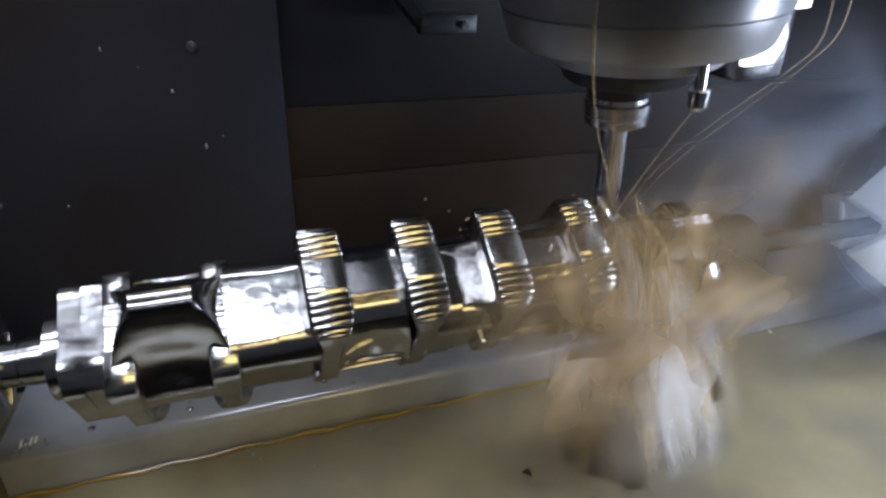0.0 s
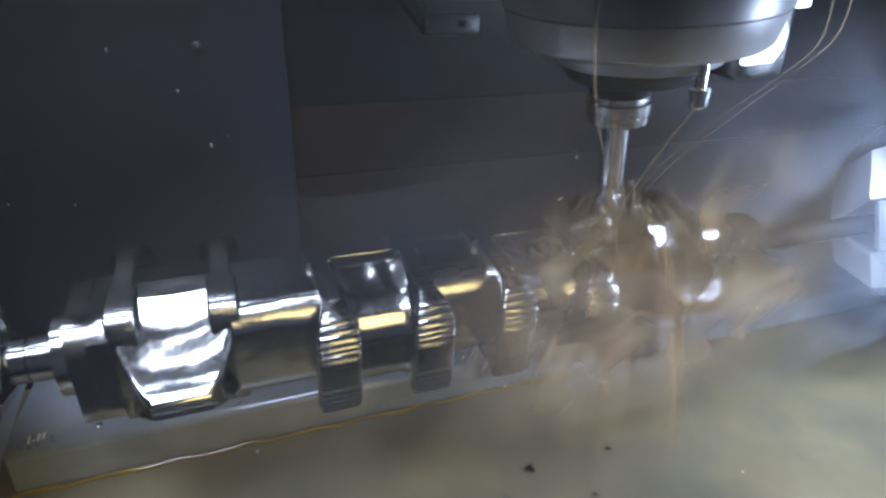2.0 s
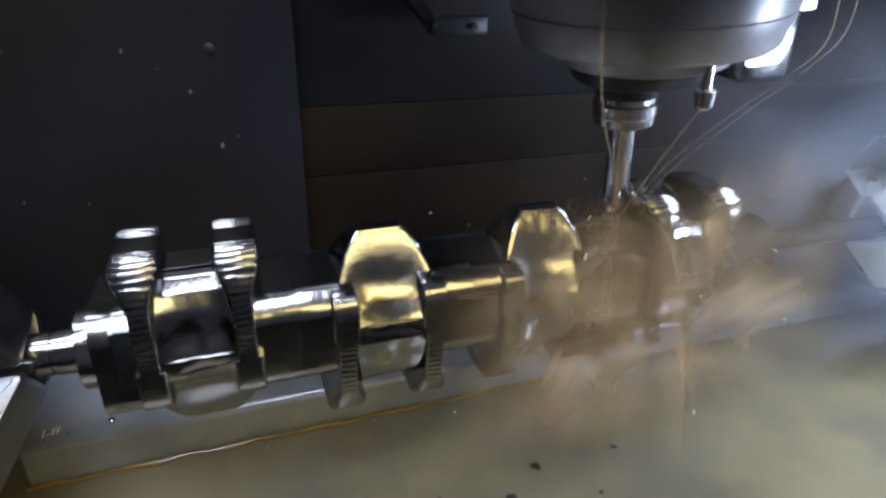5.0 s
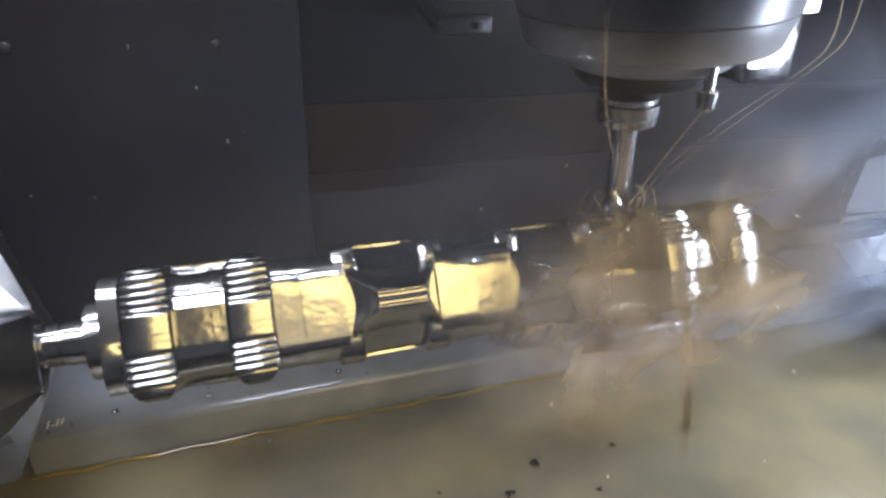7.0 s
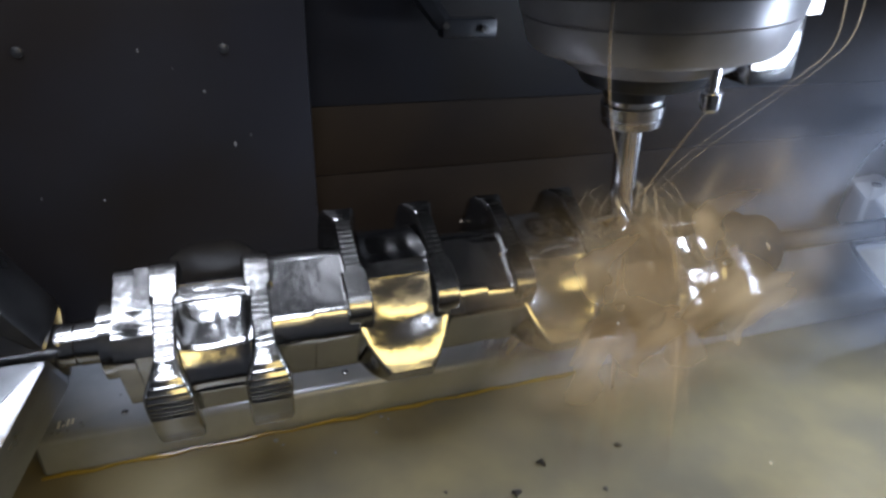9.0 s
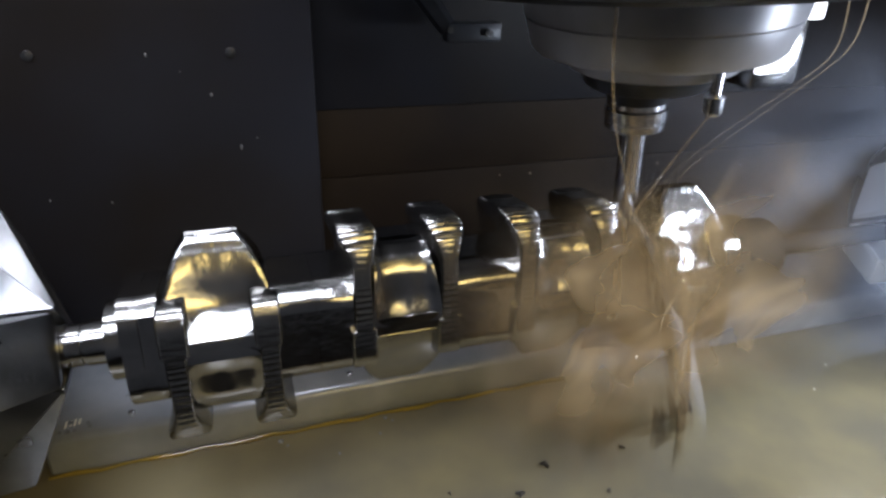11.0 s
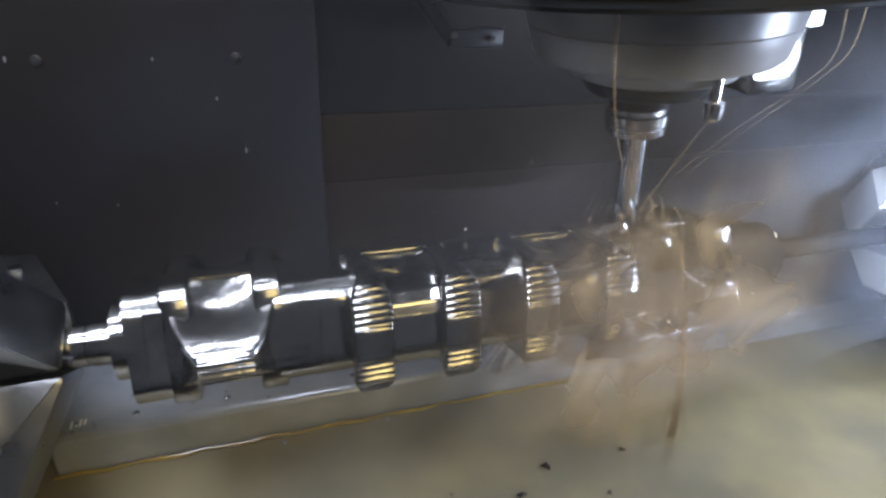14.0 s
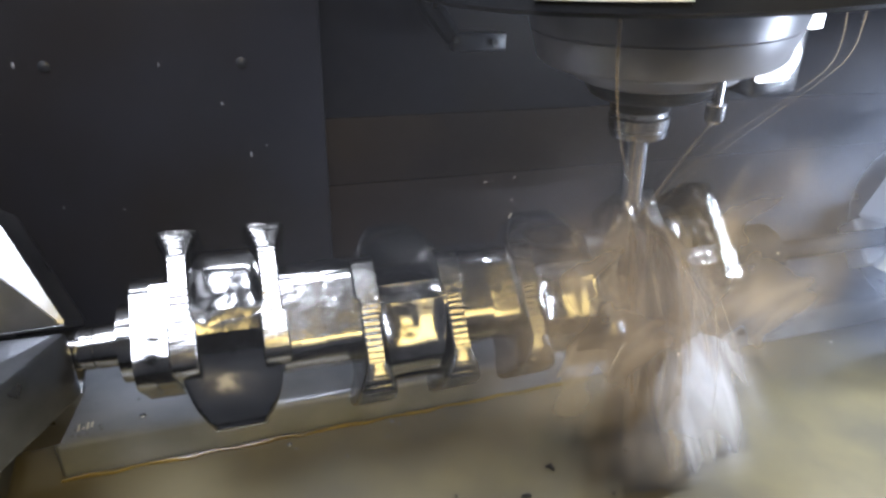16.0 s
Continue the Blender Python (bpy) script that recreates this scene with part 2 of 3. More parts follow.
structure("wall_north_middle", box(-0.75, 1.05, 0.1695, 0.21, 0.0088, 0.0600, 0.0015), BROWN_REFLECTION, "back panel of the machine with a brown reflection in its colour")
structure("wall_north_upper", box(-0.75, 1.05, 0.1690, 0.21, 0.0603, 0.80, 0.0005), DARK_PANEL, "dark upper panel of the machine's back")
structure("wall_east", box(0.95, 0.98, -0.85, 0.16, TABLE_Z, 0.80, 0), WALL, "blue-grey wet side wall of the machine")
structure("wall_west", box(-0.75, -0.72, -0.85, 0.16, TABLE_Z, 0.80, 0), PANEL, "dark wet side wall of the machine")
# sides that close the added pit
structure("trough_wall_east", box(0.95, 0.98, -0.85, TABLE_FRONT - 0.002, TABLE_Z - 0.24, TABLE_Z - 0.0005, 0), DARK_PANEL, "dark side of the added trough")
structure("trough_wall_west", box(-0.75, -0.72, -0.85, TABLE_FRONT - 0.002, TABLE_Z - 0.24, TABLE_Z - 0.0005, 0), DARK_PANEL, "dark side of the added trough")
structure("wall_south", box(-0.72, 0.95, -0.85, -0.82, TABLE_Z - 0.24, 0.80, 0), FILL_GREY, "unseen door side of the machine, grey to fill the crankshaft's reflections")
structure("ceiling", box(-0.75, 1.05, -0.85, 0.53, 0.80, 0.83, 0), PANEL, "dark roof of the machine")
structure("column_panel", box(-0.60, 0.0745, 0.148, 0.158, TABLE_Z, 0.70, 0.002), PANEL, "dark wet column cover with drips")


def window():
    w = tagged(new("window_1"), "wide warm-lit door window of the machine", "window", "", "structure")
    part("pane", box(-0.01, 0.55, -0.816, -0.812, 0.22, 0.62, 0), WARM_GLOW, w)
    part("window_frame", box(-0.03, 0.57, -0.820, -0.817, 0.20, 0.64, 0.001), BLACK, w)


window()


def rail():
    r = empty("fixture_rail", "grey coated fixture rail with an amber coolant line along its foot", "rail")
    prof = [(0.050, -0.1180), (0.0496, -0.0972), (0.0500, -0.0956), (0.0509, -0.0943), (0.0522, -0.0933), (0.0540, -0.0926), (0.0556, -0.0924), (0.146, -0.0900), (0.146, -0.1180)]
    rings = [[(x + (0.006 if y > 0.1 else 0.0), y, z) for y, z in prof] for x in (-0.104, -0.102, 0.2, 0.60)]
    rings[0] = [(x, y + (0.002 if y < 0.06 else -0.002), z) for x, y, z in rings[0]]
    part("body", loft(rings), RAIL, r)
    pts = [(-0.104 + 0.014 * i, 0.047 + 0.0012 * math.sin(i * 2.3), TABLE_Z + 0.001) for i in range(26)]
    part("coolant_line", tube(pts, [0.0010 + 0.0004 * math.sin(i * 1.7) for i in range(26)]), OIL, r, "amber bead of coolant")
    return r


rail()


def screw(x, y):
    s = empty("rail_screw", "small steel cap screw in the grey rail", "screw", pose(x, y, -0.0918), "screws in the rail")
    part("head", lathe([(-0.001, 0.0020), (0.0007, 0.0020), (0.0012, 0.0016), (0.0014, 0.0010)], "z", 16), STEEL_BRIGHT, s)
    part("socket", lathe([(0.0012, 0.0006), (0.0016, 0.0005)], "z", 6), BLACK, s)
    return s


def rail_mark(x, y, long):
    m = tagged(part("rail_mark", box(-0.0006, 0.0006, -long / 2, long / 2, 0, 0.0003, 0), STICKER, None), "small pale stamped bar on the grey rail", "mark", "marks on the rail")
    m.matrix_basis = pose(x, y, -0.0924, 1.5)


for k, (x, long) in enumerate(((-0.0925, 0.0060), (-0.0900, 0.0045), (-0.0878, 0.0060), (-0.0855, 0.0050))):
    rail_mark(x, 0.0610 + 0.0004 * k, long)

first = screw(-0.0575, 0.0610)
for x, y in ((-0.005, 0.061), (0.075, 0.062)):
    copy_thing(first, pose(x, y, -0.0918))

# ---- the crankshaft ----
PITCH = 0.085
FIRST = 0.004
SPIN = 28.8


def web_mesh():
    """A thumb-shaped web with milled scallops round its rim; z points to the crank pin."""
    n = 420
    outline = []
    for i in range(n):
        a = 2 * math.pi * i / n
        c, s = math.cos(a), math.sin(a)
        hv, top = 0.0295, 0.0480
        e = 5.0
        r_block = 1 / ((abs(s) / hv) ** e + (abs(c) / (top if c > 0 else 0.024)) ** e) ** (1 / e)
        outline.append((r_block * s, r_block * c))
    out = []
    run = 0.0
    for i, (v, u) in enumerate(outline):
        pv, pu = outline[i - 1]
        run += math.hypot(v - pv, u - pu)
        plain = abs(v) < 0.0075 and u > 0.03
        cut = 0.020 if abs(v) < 0.026 else 0.008
        k = 1 - (cut * abs(math.sin(math.pi * run / 0.0031)) ** 0.6 if u > 0.004 and not plain else 0.004)
        slim = max(0.46, math.sqrt(max(0.0, 1 - (max(0.0, abs(v) - 0.0185) / 0.0115) ** 2))) if u > 0 else 0.66
        out.append((v * k, u * k, slim))
    rings = []
    for x, inset in ((-0.0098, 0.0040), (-0.0095, 0.0018), (-0.0088, 0.0005), (-0.0078, 0.0), (0.0078, 0.0), (0.0088, 0.0005), (0.0095, 0.0018), (0.0098, 0.0040)):
        ring = []
        for v, u, slim in out:
            r = math.hypot(v, u)
            k = (r - inset) / r
            ring.append((x * slim, v * k, u * k))
        rings.append(ring)
    return mesh_of(loft(rings), "web", STEEL_CUT)


def stacked(rows, shape, steps=4, n=22):
    """Rounded rectangles (u, half x, half v) laid over one another along u; shape bends every point of a ring. The ends are closed with strips."""
    fine = []
    for a, b in zip(rows, rows[1:]):
        for k in range(steps):
            fine.append([p + (q - p) * k / steps for p, q in zip(a, b)])
    fine.append(rows[-1])
    rings = []
    for u, hx, hv in fine:
        corner = min(0.0018, hx * 0.4, hv * 0.4)
        ring = []
        for side in range(4):
            for q in range(n):
                s = -1 + 2 * q / n
                x, v = ((s, -1), (1, s), (-s, 1), (-1, -s))[side]
                x, v = x * hx, v * hv
                ox, ov = max(0.0, abs(x) - hx + corner), max(0.0, abs(v) - hv + corner)
                if ox > 0 and ov > 0:
                    r = math.hypot(ox, ov)
                    x -= math.copysign(ox - ox / r * corner, x)
                    v -= math.copysign(ov - ov / r * corner, v)
                ring.append(shape(x, v, u, hx, hv))
        rings.append(ring)
    bm = loft(rings, cap=False)
    bm.verts.ensure_lookup_table()
    for base in (0, 4 * n * (len(rings) - 1)):
        for q in range(n):
            ids = (n + q, n + q + 1, 4 * n - q - 1, (4 * n - q) % (4 * n))
            vs = [bm.verts[base + i] for i in ids]
            if len(set(vs)) == 4 and not bm.faces.get(vs):
                bm.faces.new(vs)
    return bm


def counterweight_mesh(reach=1.0):
    """A pair of weights still joined: a blunt pyramid with a dome-shaped outline along the shaft and a short scalloped ridge."""
    rows = []
    for k in range(19):
        u = 0.004 - 0.0520 * k / 18
        deep = min(1.0, max(0.0, (-u - 0.012) / 0.0388))
        hx = 0.0232 - 0.0142 * deep ** 2.7 - 0.0012 * max(0.0, deep - 0.93) / 0.07
        hv = 0.0285 - 0.0240 * min(1.0, max(0.0, (-u - 0.005) / 0.043)) ** 0.95
        rows.append((u * (reach if u < 0 else 1), hx, hv))

    def shape(x, v, u, hx, hv):
        w = 1 - 0.22 * math.exp(-((u + 0.030) / 0.013) ** 2)
        x *= w + (1 - w) * min(1.0, abs(v) / hv) ** 1.6
        v *= 1 - 0.24 * max(0.0, 1 - (x / hx) ** 2) * math.exp(-((u + 0.020) / 0.013) ** 2)
        end = min(1.0, max(0.0, (-u - 0.040) / 0.008))
        k = 1 + 0.012 * noise.noise(Vector((x * 110, v * 110, u * 110)))
        return (x * k, v * k, u + end * (9.0 * v * v + 0.0007 * abs(math.sin(v * 1000))))

    return mesh_of(stacked(rows, shape, 3), "counterweight", STEEL)


def pin_mesh():
    """The roughed pin between two webs: narrow at its crown, widening into dished sides."""
    rows = [(-0.006, 0.0180, 0.0272), (0.000, 0.0178, 0.0284), (0.006, 0.0175, 0.0282), (0.016, 0.0165, 0.0264), (0.025, 0.0150, 0.0232), (0.0320, 0.0140, 0.0185), (0.0362, 0.0135, 0.0130), (0.0374, 0.0132, 0.0080)]

    def shape(x, v, u, hx, hv):
        dish = 0.15 * max(0.0, 1 - (x / hx) ** 2) * math.exp(-((u - 0.013) / 0.010) ** 2)
        ridge = 0.05 * math.exp(-((x - 0.004) / 0.004) ** 2 - ((u - 0.012) / 0.008) ** 2)
        flare = 0.0012 * (abs(x) / hx) ** 6
        return (x, v * (1 - dish + ridge) + math.copysign(flare, v), u + flare)

    return mesh_of(stacked(rows, shape, 4), "crank_pin", STEEL)


def squared(x0, x1, depth, corner, steps, turn, seed):
    """A round bar with four milled flats, left in slightly uneven passes."""
    rnd = random.Random(seed)
    rings = []
    n = 72
    for k in range(steps):
        d = depth + rnd.uniform(-0.0004, 0.0004)
        off = radians(turn + rnd.uniform(-1.5, 1.5))
        ring = []
        for i in range(n):
            p = 2 * math.pi * i / n
            q = (p - off + math.pi / 4) % (math.pi / 2) - math.pi / 4
            r = min(corner, d / math.cos(q))
            ring.append((r * math.cos(p), r * math.sin(p)))
        a = x0 + (x1 - x0) * k / steps
        b = x0 + (x1 - x0) * (k + 1) / steps - 0.0002
        rings.append([(a, y, z) for y, z in ring])
        rings.append([(b, y, z) for y, z in ring])
    return loft(rings)


def crankshaft():
    crank = empty("crankshaft", "bright steel crankshaft being milled from a round billet", "crankshaft")
    web, pin, long_weight, short_weight = web_mesh(), pin_mesh(), counterweight_mesh(1.0), counterweight_mesh(0.92)
    for i, (turn, half) in enumerate(((0, 0.0198), (180, 0.0214), (180, 0.0224), (0, 0.0205))):
        x = FIRST + i * PITCH
        for side in (-1, 1):
            part("web", web, None, crank).matrix_basis = pose(x + side * half, 0, 0, turn)
        part("counterweight", short_weight if turn else long_weight, None, crank).matrix_basis = pose(x, 0, 0, turn)
        part("crank_pin", pin, None, crank).matrix_basis = pose(x, 0, 0, turn)
    for i in range(4):
        x0 = FIRST + 0.0225 + i * PITCH
        # the last journal is round and dimmed by colour, so no lamp flashes on it
        part("main_journal", squared(x0, x0 + (0.040 if i < 3 else 0.030), 0.0256, 0.0305, 2, 2, 21 + i) if i < 3 else lathe([(x0, 0.024), (x0 + 0.028, 0.024), (x0 + 0.030, 0.022)], "x", 48), STEEL if i < 3 else DIMMED_STEEL, crank)
    part("flange", squared(-0.0365, -0.0205, 0.0258, 0.0312, 2, -4, 40), FLANGE, crank, "roughed flange with milled flats")
    part("collar", lathe([(-0.0446, 0.0172), (-0.0442, 0.0185), (-0.0370, 0.0185), (-0.0362, 0.0185)], "x", 48), STEEL, crank)
    part("stub_shaft", lathe([(-0.095, 0.0098), (-0.0560, 0.0100), (-0.0557, 0.0094), (-0.0548, 0.0094), (-0.0545, 0.0103), (-0.0443, 0.0105)], "x", 40), STEEL, crank, "turned stub with fine grooves")
    # darkened by colour too, to merge with the gloom behind it
    part("end_journal", lathe([(0.310, 0.020), (0.330, 0.020), (0.3305, 0.0065), (0.445, 0.0065)], "x", 40), DIMMED_STEEL, crank)
    return crank


crank = crankshaft()


def chuck(name, x, side, phase, jaw_mat, body_r, reach, label):
    """A three-jaw chuck; side -1 stands at the stub's end and faces +x."""
    c = empty(name, label, "chuck")
    s = -side
    part("body", lathe([(x - s * 0.145, body_r), (x - s * 0.060, body_r), (x - s * 0.056, body_r - 0.004), (x - s * 0.056, 0.03)], "x", 64), STEEL_DARK, c)
    prof = [(x, 0.0110), (x, 0.0140), (x - s * 0.025, reach), (x - s * 0.056, reach + 0.004), (x - s * 0.056, 0.0110)]
    for k in range(3):
        j = part("jaw", prism(prof, -0.017, 0.017, 0.003), jaw_mat, c)
        j.matrix_basis = pose(0, 0, 0, phase + 120 * k)
        hole = lathe([(0.0, 0.0065), (0.0006, 0.0065)], "z", 24)
        h = part("bolt_hole", hole, BLACK, j, "dark round bolt hole")
        n = Vector((0.004 * s, 0, 0.045)).normalized()
        h.matrix_basis = Matrix.Translation((x - s * 0.040, 0, reach + 0.0025)) @ n.to_track_quat("Z", "Y").to_matrix().to_4x4()
        bolt = part("bolt", lathe([(-0.001, 0.0036), (0.0012, 0.0036), (0.0018, 0.0028)], "y", 12, (x - s * 0.030, -0.0178, reach - 0.018)), STEEL, j)
        bolt["label"] = "small steel bolt head"
    return c


head_chuck = chuck("headstock_chuck", -0.0635, -1, 11, CHUCK, 0.10, 0.068, "dark steel three-jaw chuck gripping the stub shaft")
tail_chuck = chuck("tailstock_chuck", 0.432, 1, 35, TAIL_STEEL, 0.070, 0.048, "bright steel three-jaw chuck holding the far shaft end")


def stock(name, x0, x1, label):
    """The block that carries a chuck's bearing, on the table."""
    s = empty(name, label, "machine part")
    part("body", box(x0, x1, -0.09, 0.10, TABLE_Z, 0.09, 0.006), RAIL, s)
    part("cover", box(x0 + 0.01, x1 - 0.01, -0.08, 0.09, 0.0905, 0.105, 0.004), BLACK, s)


stock("headstock", -0.36, -0.2095, "grey headstock block behind the chuck")
stock("tailstock", 0.5780, 0.72, "grey tailstock block behind the chuck")

# ---- the spindle ----
SX, SY = 0.2235, 0.0
# the head leans a little, about the cutter's tip
HEAD = Matrix.Translation((SX, SY, 0.036)) @ pose(0, 0, 0, 3, -5, 0) @ Matrix.Translation((0, 0, -0.036))


def spindle():
    s = empty("spindle", "heavy dark steel milling spindle nose with coolant nozzles", "milling spindle", HEAD)
    part("nose", lathe([(0.1150, 0.028), (0.1150, 0.0385), (0.1162, 0.0410), (0.1235, 0.0440), (0.1238, 0.0545), (0.1248, 0.0580), (0.1266, 0.0598), (0.1400, 0.0632), (0.1403, 0.0624), (0.1410, 0.0624), (0.1414, 0.0638), (0.1610, 0.0670)], "z", 96, (0.006, 0, 0)), SPINDLE, s)
    # underside plate between nose and nut; its shade is put into the black colour
    part("shaded_plate", lathe([(0.1065, 0.024), (0.1065, 0.0290), (0.1080, 0.0310), (0.1152, 0.0340)], "z", 64, (0.004, 0, 0)), BLACK, s, "plate under the nose, black for the shade on it")
    for k in range(10):
        a = radians(200 + 16 * k)
        part("cap_screw", lathe([(0.1590, 0.0016), (0.1592, 0.0032), (0.1606, 0.0032)], "z", 12, (0.088 * math.cos(a), 0.088 * math.sin(a), 0)), STEEL_DARK, s)
    part("neck", lathe([(0.0985, 0.0150), (0.1068, 0.0170)], "z", 48), BLACK, s)
    part("housing_ring", lathe([(0.1605, 0.040), (0.1605, 0.116), (0.1625, 0.119), (0.1880, 0.119), (0.1890, 0.122), (0.40, 0.122)], "z", 96), BLACK, s, "black ring of the spindle head")
    rings = []
    for z in (0.1660, 0.1661, 0.1799, 0.1800):
        r = 0.1185 if z in (0.1660, 0.1800) else 0.1200
        arc = [radians(216 + 24 * k / 8) for k in range(9)]
        rings.append([(r * math.cos(a), r * math.sin(a), z) for a in arc] + [(0.1180 * math.cos(a), 0.1180 * math.sin(a), z) for a in arc[::-1]])
    part("sticker", loft(rings), STICKER, s, "pale blank sticker")
    part("nozzle_block", box(0.044, 0.072, -0.028, 0.012, 0.104, 0.1602, 0.003), STEEL, s, "bright nozzle block")
    part("head_lamp", box(0.066, 0.073, -0.0335, -0.0285, 0.1360, 0.1480, 0.001), HEAD_LED, s, "small white LED on the spindle head")
    part("head_lamp", box(0.043, 0.060, -0.0325, -0.0285, 0.1130, 0.1390, 0.001), HEAD_LED, s, "small white LED on the spindle head")
    part("nozzle", lathe([(0.1020, 0.0030), (0.1035, 0.0042), (0.1105, 0.0046), (0.1110, 0.0024), (0.1248, 0.0024)], "z", 20, (0.0085, -0.0445, 0)), STEEL_BRIGHT, s)
    part("nozzle", lathe([(0.1100, 0.0028), (0.1115, 0.0040), (0.1190, 0.0042)], "z", 20, (0.064, -0.016, 0)), STEEL, s)
    return s


spindle()


def cutter():
    c = empty("milling_cutter", "bright steel end mill in its collet nut, running in coolant", "milling cutter", HEAD)
    part("collet_nut", lathe([(0.0835, 0.009), (0.0835, 0.0135), (0.0848, 0.0152), (0.0880, 0.0156), (0.0887, 0.0144), (0.0894, 0.0158), (0.0950, 0.0162), (0.0960, 0.0150), (0.0990, 0.0150)], "z", 48), STEEL_BRIGHT, c)
    rings = []
    n = 48
    for k in range(31):
        z = 0.0840 - 0.0590 * k / 30
        ring = []
        for i in range(n):
            a = 2 * math.pi * i / n
            flute = 0.0
            if z < 0.048:
                flute = 0.0022 * max(0.0, math.sin(3 * (a + z * 120))) ** 2
            r = 0.0066 - flute - (0.0015 if k == 30 else 0)
            ring.append((r * math.cos(a), r * math.sin(a), z))
        rings.append(ring)
    part("end_mill", loft(rings), STEEL_BRIGHT, c)
    return c


mill = cutter()


def bracket():
    b = empty("hose_bracket", "dark jointed steel hose bracket with small screws", "bracket")
    part("arm", tube([(0.132, 0.125, 0.160), (0.141, 0.122, 0.140), (0.157, 0.120, 0.120)], [0.007, 0.007, 0.006], 6), BLACK, b)
    part("foot", box(0.155, 0.192, 0.114, 0.126, 0.112, 0.124, 0.002), BLACK, b)
    part("stay", box(0.128, 0.140, 0.120, 0.160, 0.150, 0.164, 0.002), BLACK, b)
    for x, z in ((0.141, 0.141), (0.156, 0.120), (0.182, 0.118)):
        part("screw_head", lathe([(-0.003, 0.0022), (0.0005, 0.0022), (0.001, 0.0015)], "y", 12, (x, 0.1135, z)), STEEL, b)


bracket()

# ---- lamps ----


def lamp(name, label, m, sx, sy, stalk=0.19):
    e = empty(name, label, "lamp", m)
    part("housing", box(-sx / 2 - 0.012, sx / 2 + 0.012, -sy / 2 - 0.012, sy / 2 + 0.012, 0.004, 0.030, 0.003), BLACK, e)
    part("stalk", tube([(0, 0, 0.02), (0.0, 0.0, stalk)], [0.012, 0.012], 12), BLACK, e)
    part("diffuser", box(-sx / 2, sx / 2, -sy / 2, sy / 2, 0.002, 0.006, 0.001), WHITE_LED, e)


lamp("work_lamp", "white LED work lamp beside the tailstock chuck", look((0.433, -0.155, 0.081), (0.40, 0.0, -0.01)), 0.08, 0.04, 0.80)
lamp("side_lamp", "white LED lamp on the machine's side wall", look((0.628, -0.186, 0.266), (0.32, 0.0, 0.0)), 0.05, 0.14, 0.42)

lamp("roof_panel", "wide white LED panel under the machine's roof", look((-0.101, -0.3645, 0.6665), (-0.04, -0.02, 0.0)), 0.42, 0.20, 0.10)
lamp("roof_lamp", "long white LED lamp under the machine's roof", look((-0.12, 0.05, 0.632), (-0.08, -0.02, 0.0)), 0.30, 0.08)

# ---- chips, drips and wet spots ----
CHIP = material("dark_swarf", (0.05, 0.045, 0.04), 0.4, 0.6, 0.3, 200, 0.2, 900)
WATER = material("clear_drip", (0.20, 0.21, 0.23), 0.04, 0.0, 0.1, 200, 0.0, 900, 0.02, spec=1.0)


def chip(x, y, size, turn, seed):
    rnd = random.Random(seed)
    pts = [(size * 0.5 * (k / 9 - 0.5), size * 0.32 * math.cos(k * 0.8), size * 0.10 + size * 0.22 * abs(math.sin(k * 0.8))) for k in range(10)]
    bm = tube(pts, [size * 0.14 * (0.6 + 0.4 * math.sin(math.pi * (k + 0.5) / 10)) for k in range(10)], 6)
    o = tagged(part("metal_chip", bm, CHIP, None), "small dark curled metal chip on the wet table", "metal chip", "chips on the table")
    o.matrix_basis = pose(x, y, TABLE_Z + size * 0.02, 0, 0, turn)


for k, (x, y, s, a) in enumerate(((0.178, -0.0265, 0.007, 20), (0.154, -0.043, 0.007, 100), (0.232, -0.027, 0.005, 60), (0.115, -0.030, 0.003, 10), (0.205, -0.055, 0.004, 140))):
    chip(x, y, s, a, k)


def wet_spots(name, spots, label):
    """Flat domes of liquid: each a place, a normal and a size."""
    bm = bmesh.new()
    for p, nrm, r, tall in spots:
        m = Matrix.Translation(p) @ Vector(nrm).to_track_quat("Z", "Y").to_matrix().to_4x4() @ Matrix.Diagonal((r, r * tall, r * 0.45, 1))
        bmesh.ops.create_icosphere(bm, subdivisions=2, radius=1, matrix=m)
    return tagged(part(name, bm, WATER, None), label, "drips", "", "stuff")


rnd = random.Random(31)
wet_spots("rail_drips", [((-0.095 + 0.19 * rnd.random() ** 1.6, 0.054 + 0.05 * rnd.random() ** 2, -0.0922), (0, 0, 1), rnd.uniform(0.0006, 0.0016), rnd.uniform(0.7, 1.6)) for _ in range(22)], "small clear drips on the grey rail")
wet_spots("table_drips", [((0.0262, 0.041, TABLE_Z), (0, 0, 1), 0.0017, 1.2), ((0.0300, 0.036, TABLE_Z), (0, 0, 1), 0.0010, 1.0), ((0.0945, 0.0435, TABLE_Z), (0, 0, 1), 0.0014, 1.1), ((0.0985, 0.040, TABLE_Z), (0, 0, 1), 0.0009, 1.3), ((0.088, 0.030, TABLE_Z), (0, 0, 1), 0.0009, 1.0), ((0.060, 0.020, TABLE_Z), (0, 0, 1), 0.0008, 1.5)], "small clear drips on the wet table")
wet_spots("panel_drips", [((-0.13 + 0.20 * rnd.random(), 0.1478, 0.01 + 0.13 * rnd.random()), (0, -1, 0), rnd.uniform(0.0004, 0.0009), rnd.uniform(0.8, 2.6)) for _ in range(9)], "clear drips on the dark column cover")


def panel_bolt(x, z):
    o = empty("panel_bolt", "small round bolt in the dark column cover", "bolt", pose(x, 0.148, z), "bolts in the column cover")
    part("head", lathe([(-0.0022, 0.0016), (-0.0016, 0.0030), (0.0006, 0.0031)], "y", 20), BLACK, o)
    part("socket", lathe([(-0.0025, 0.0009), (-0.0019, 0.0010)], "y", 6), BLACK, o)


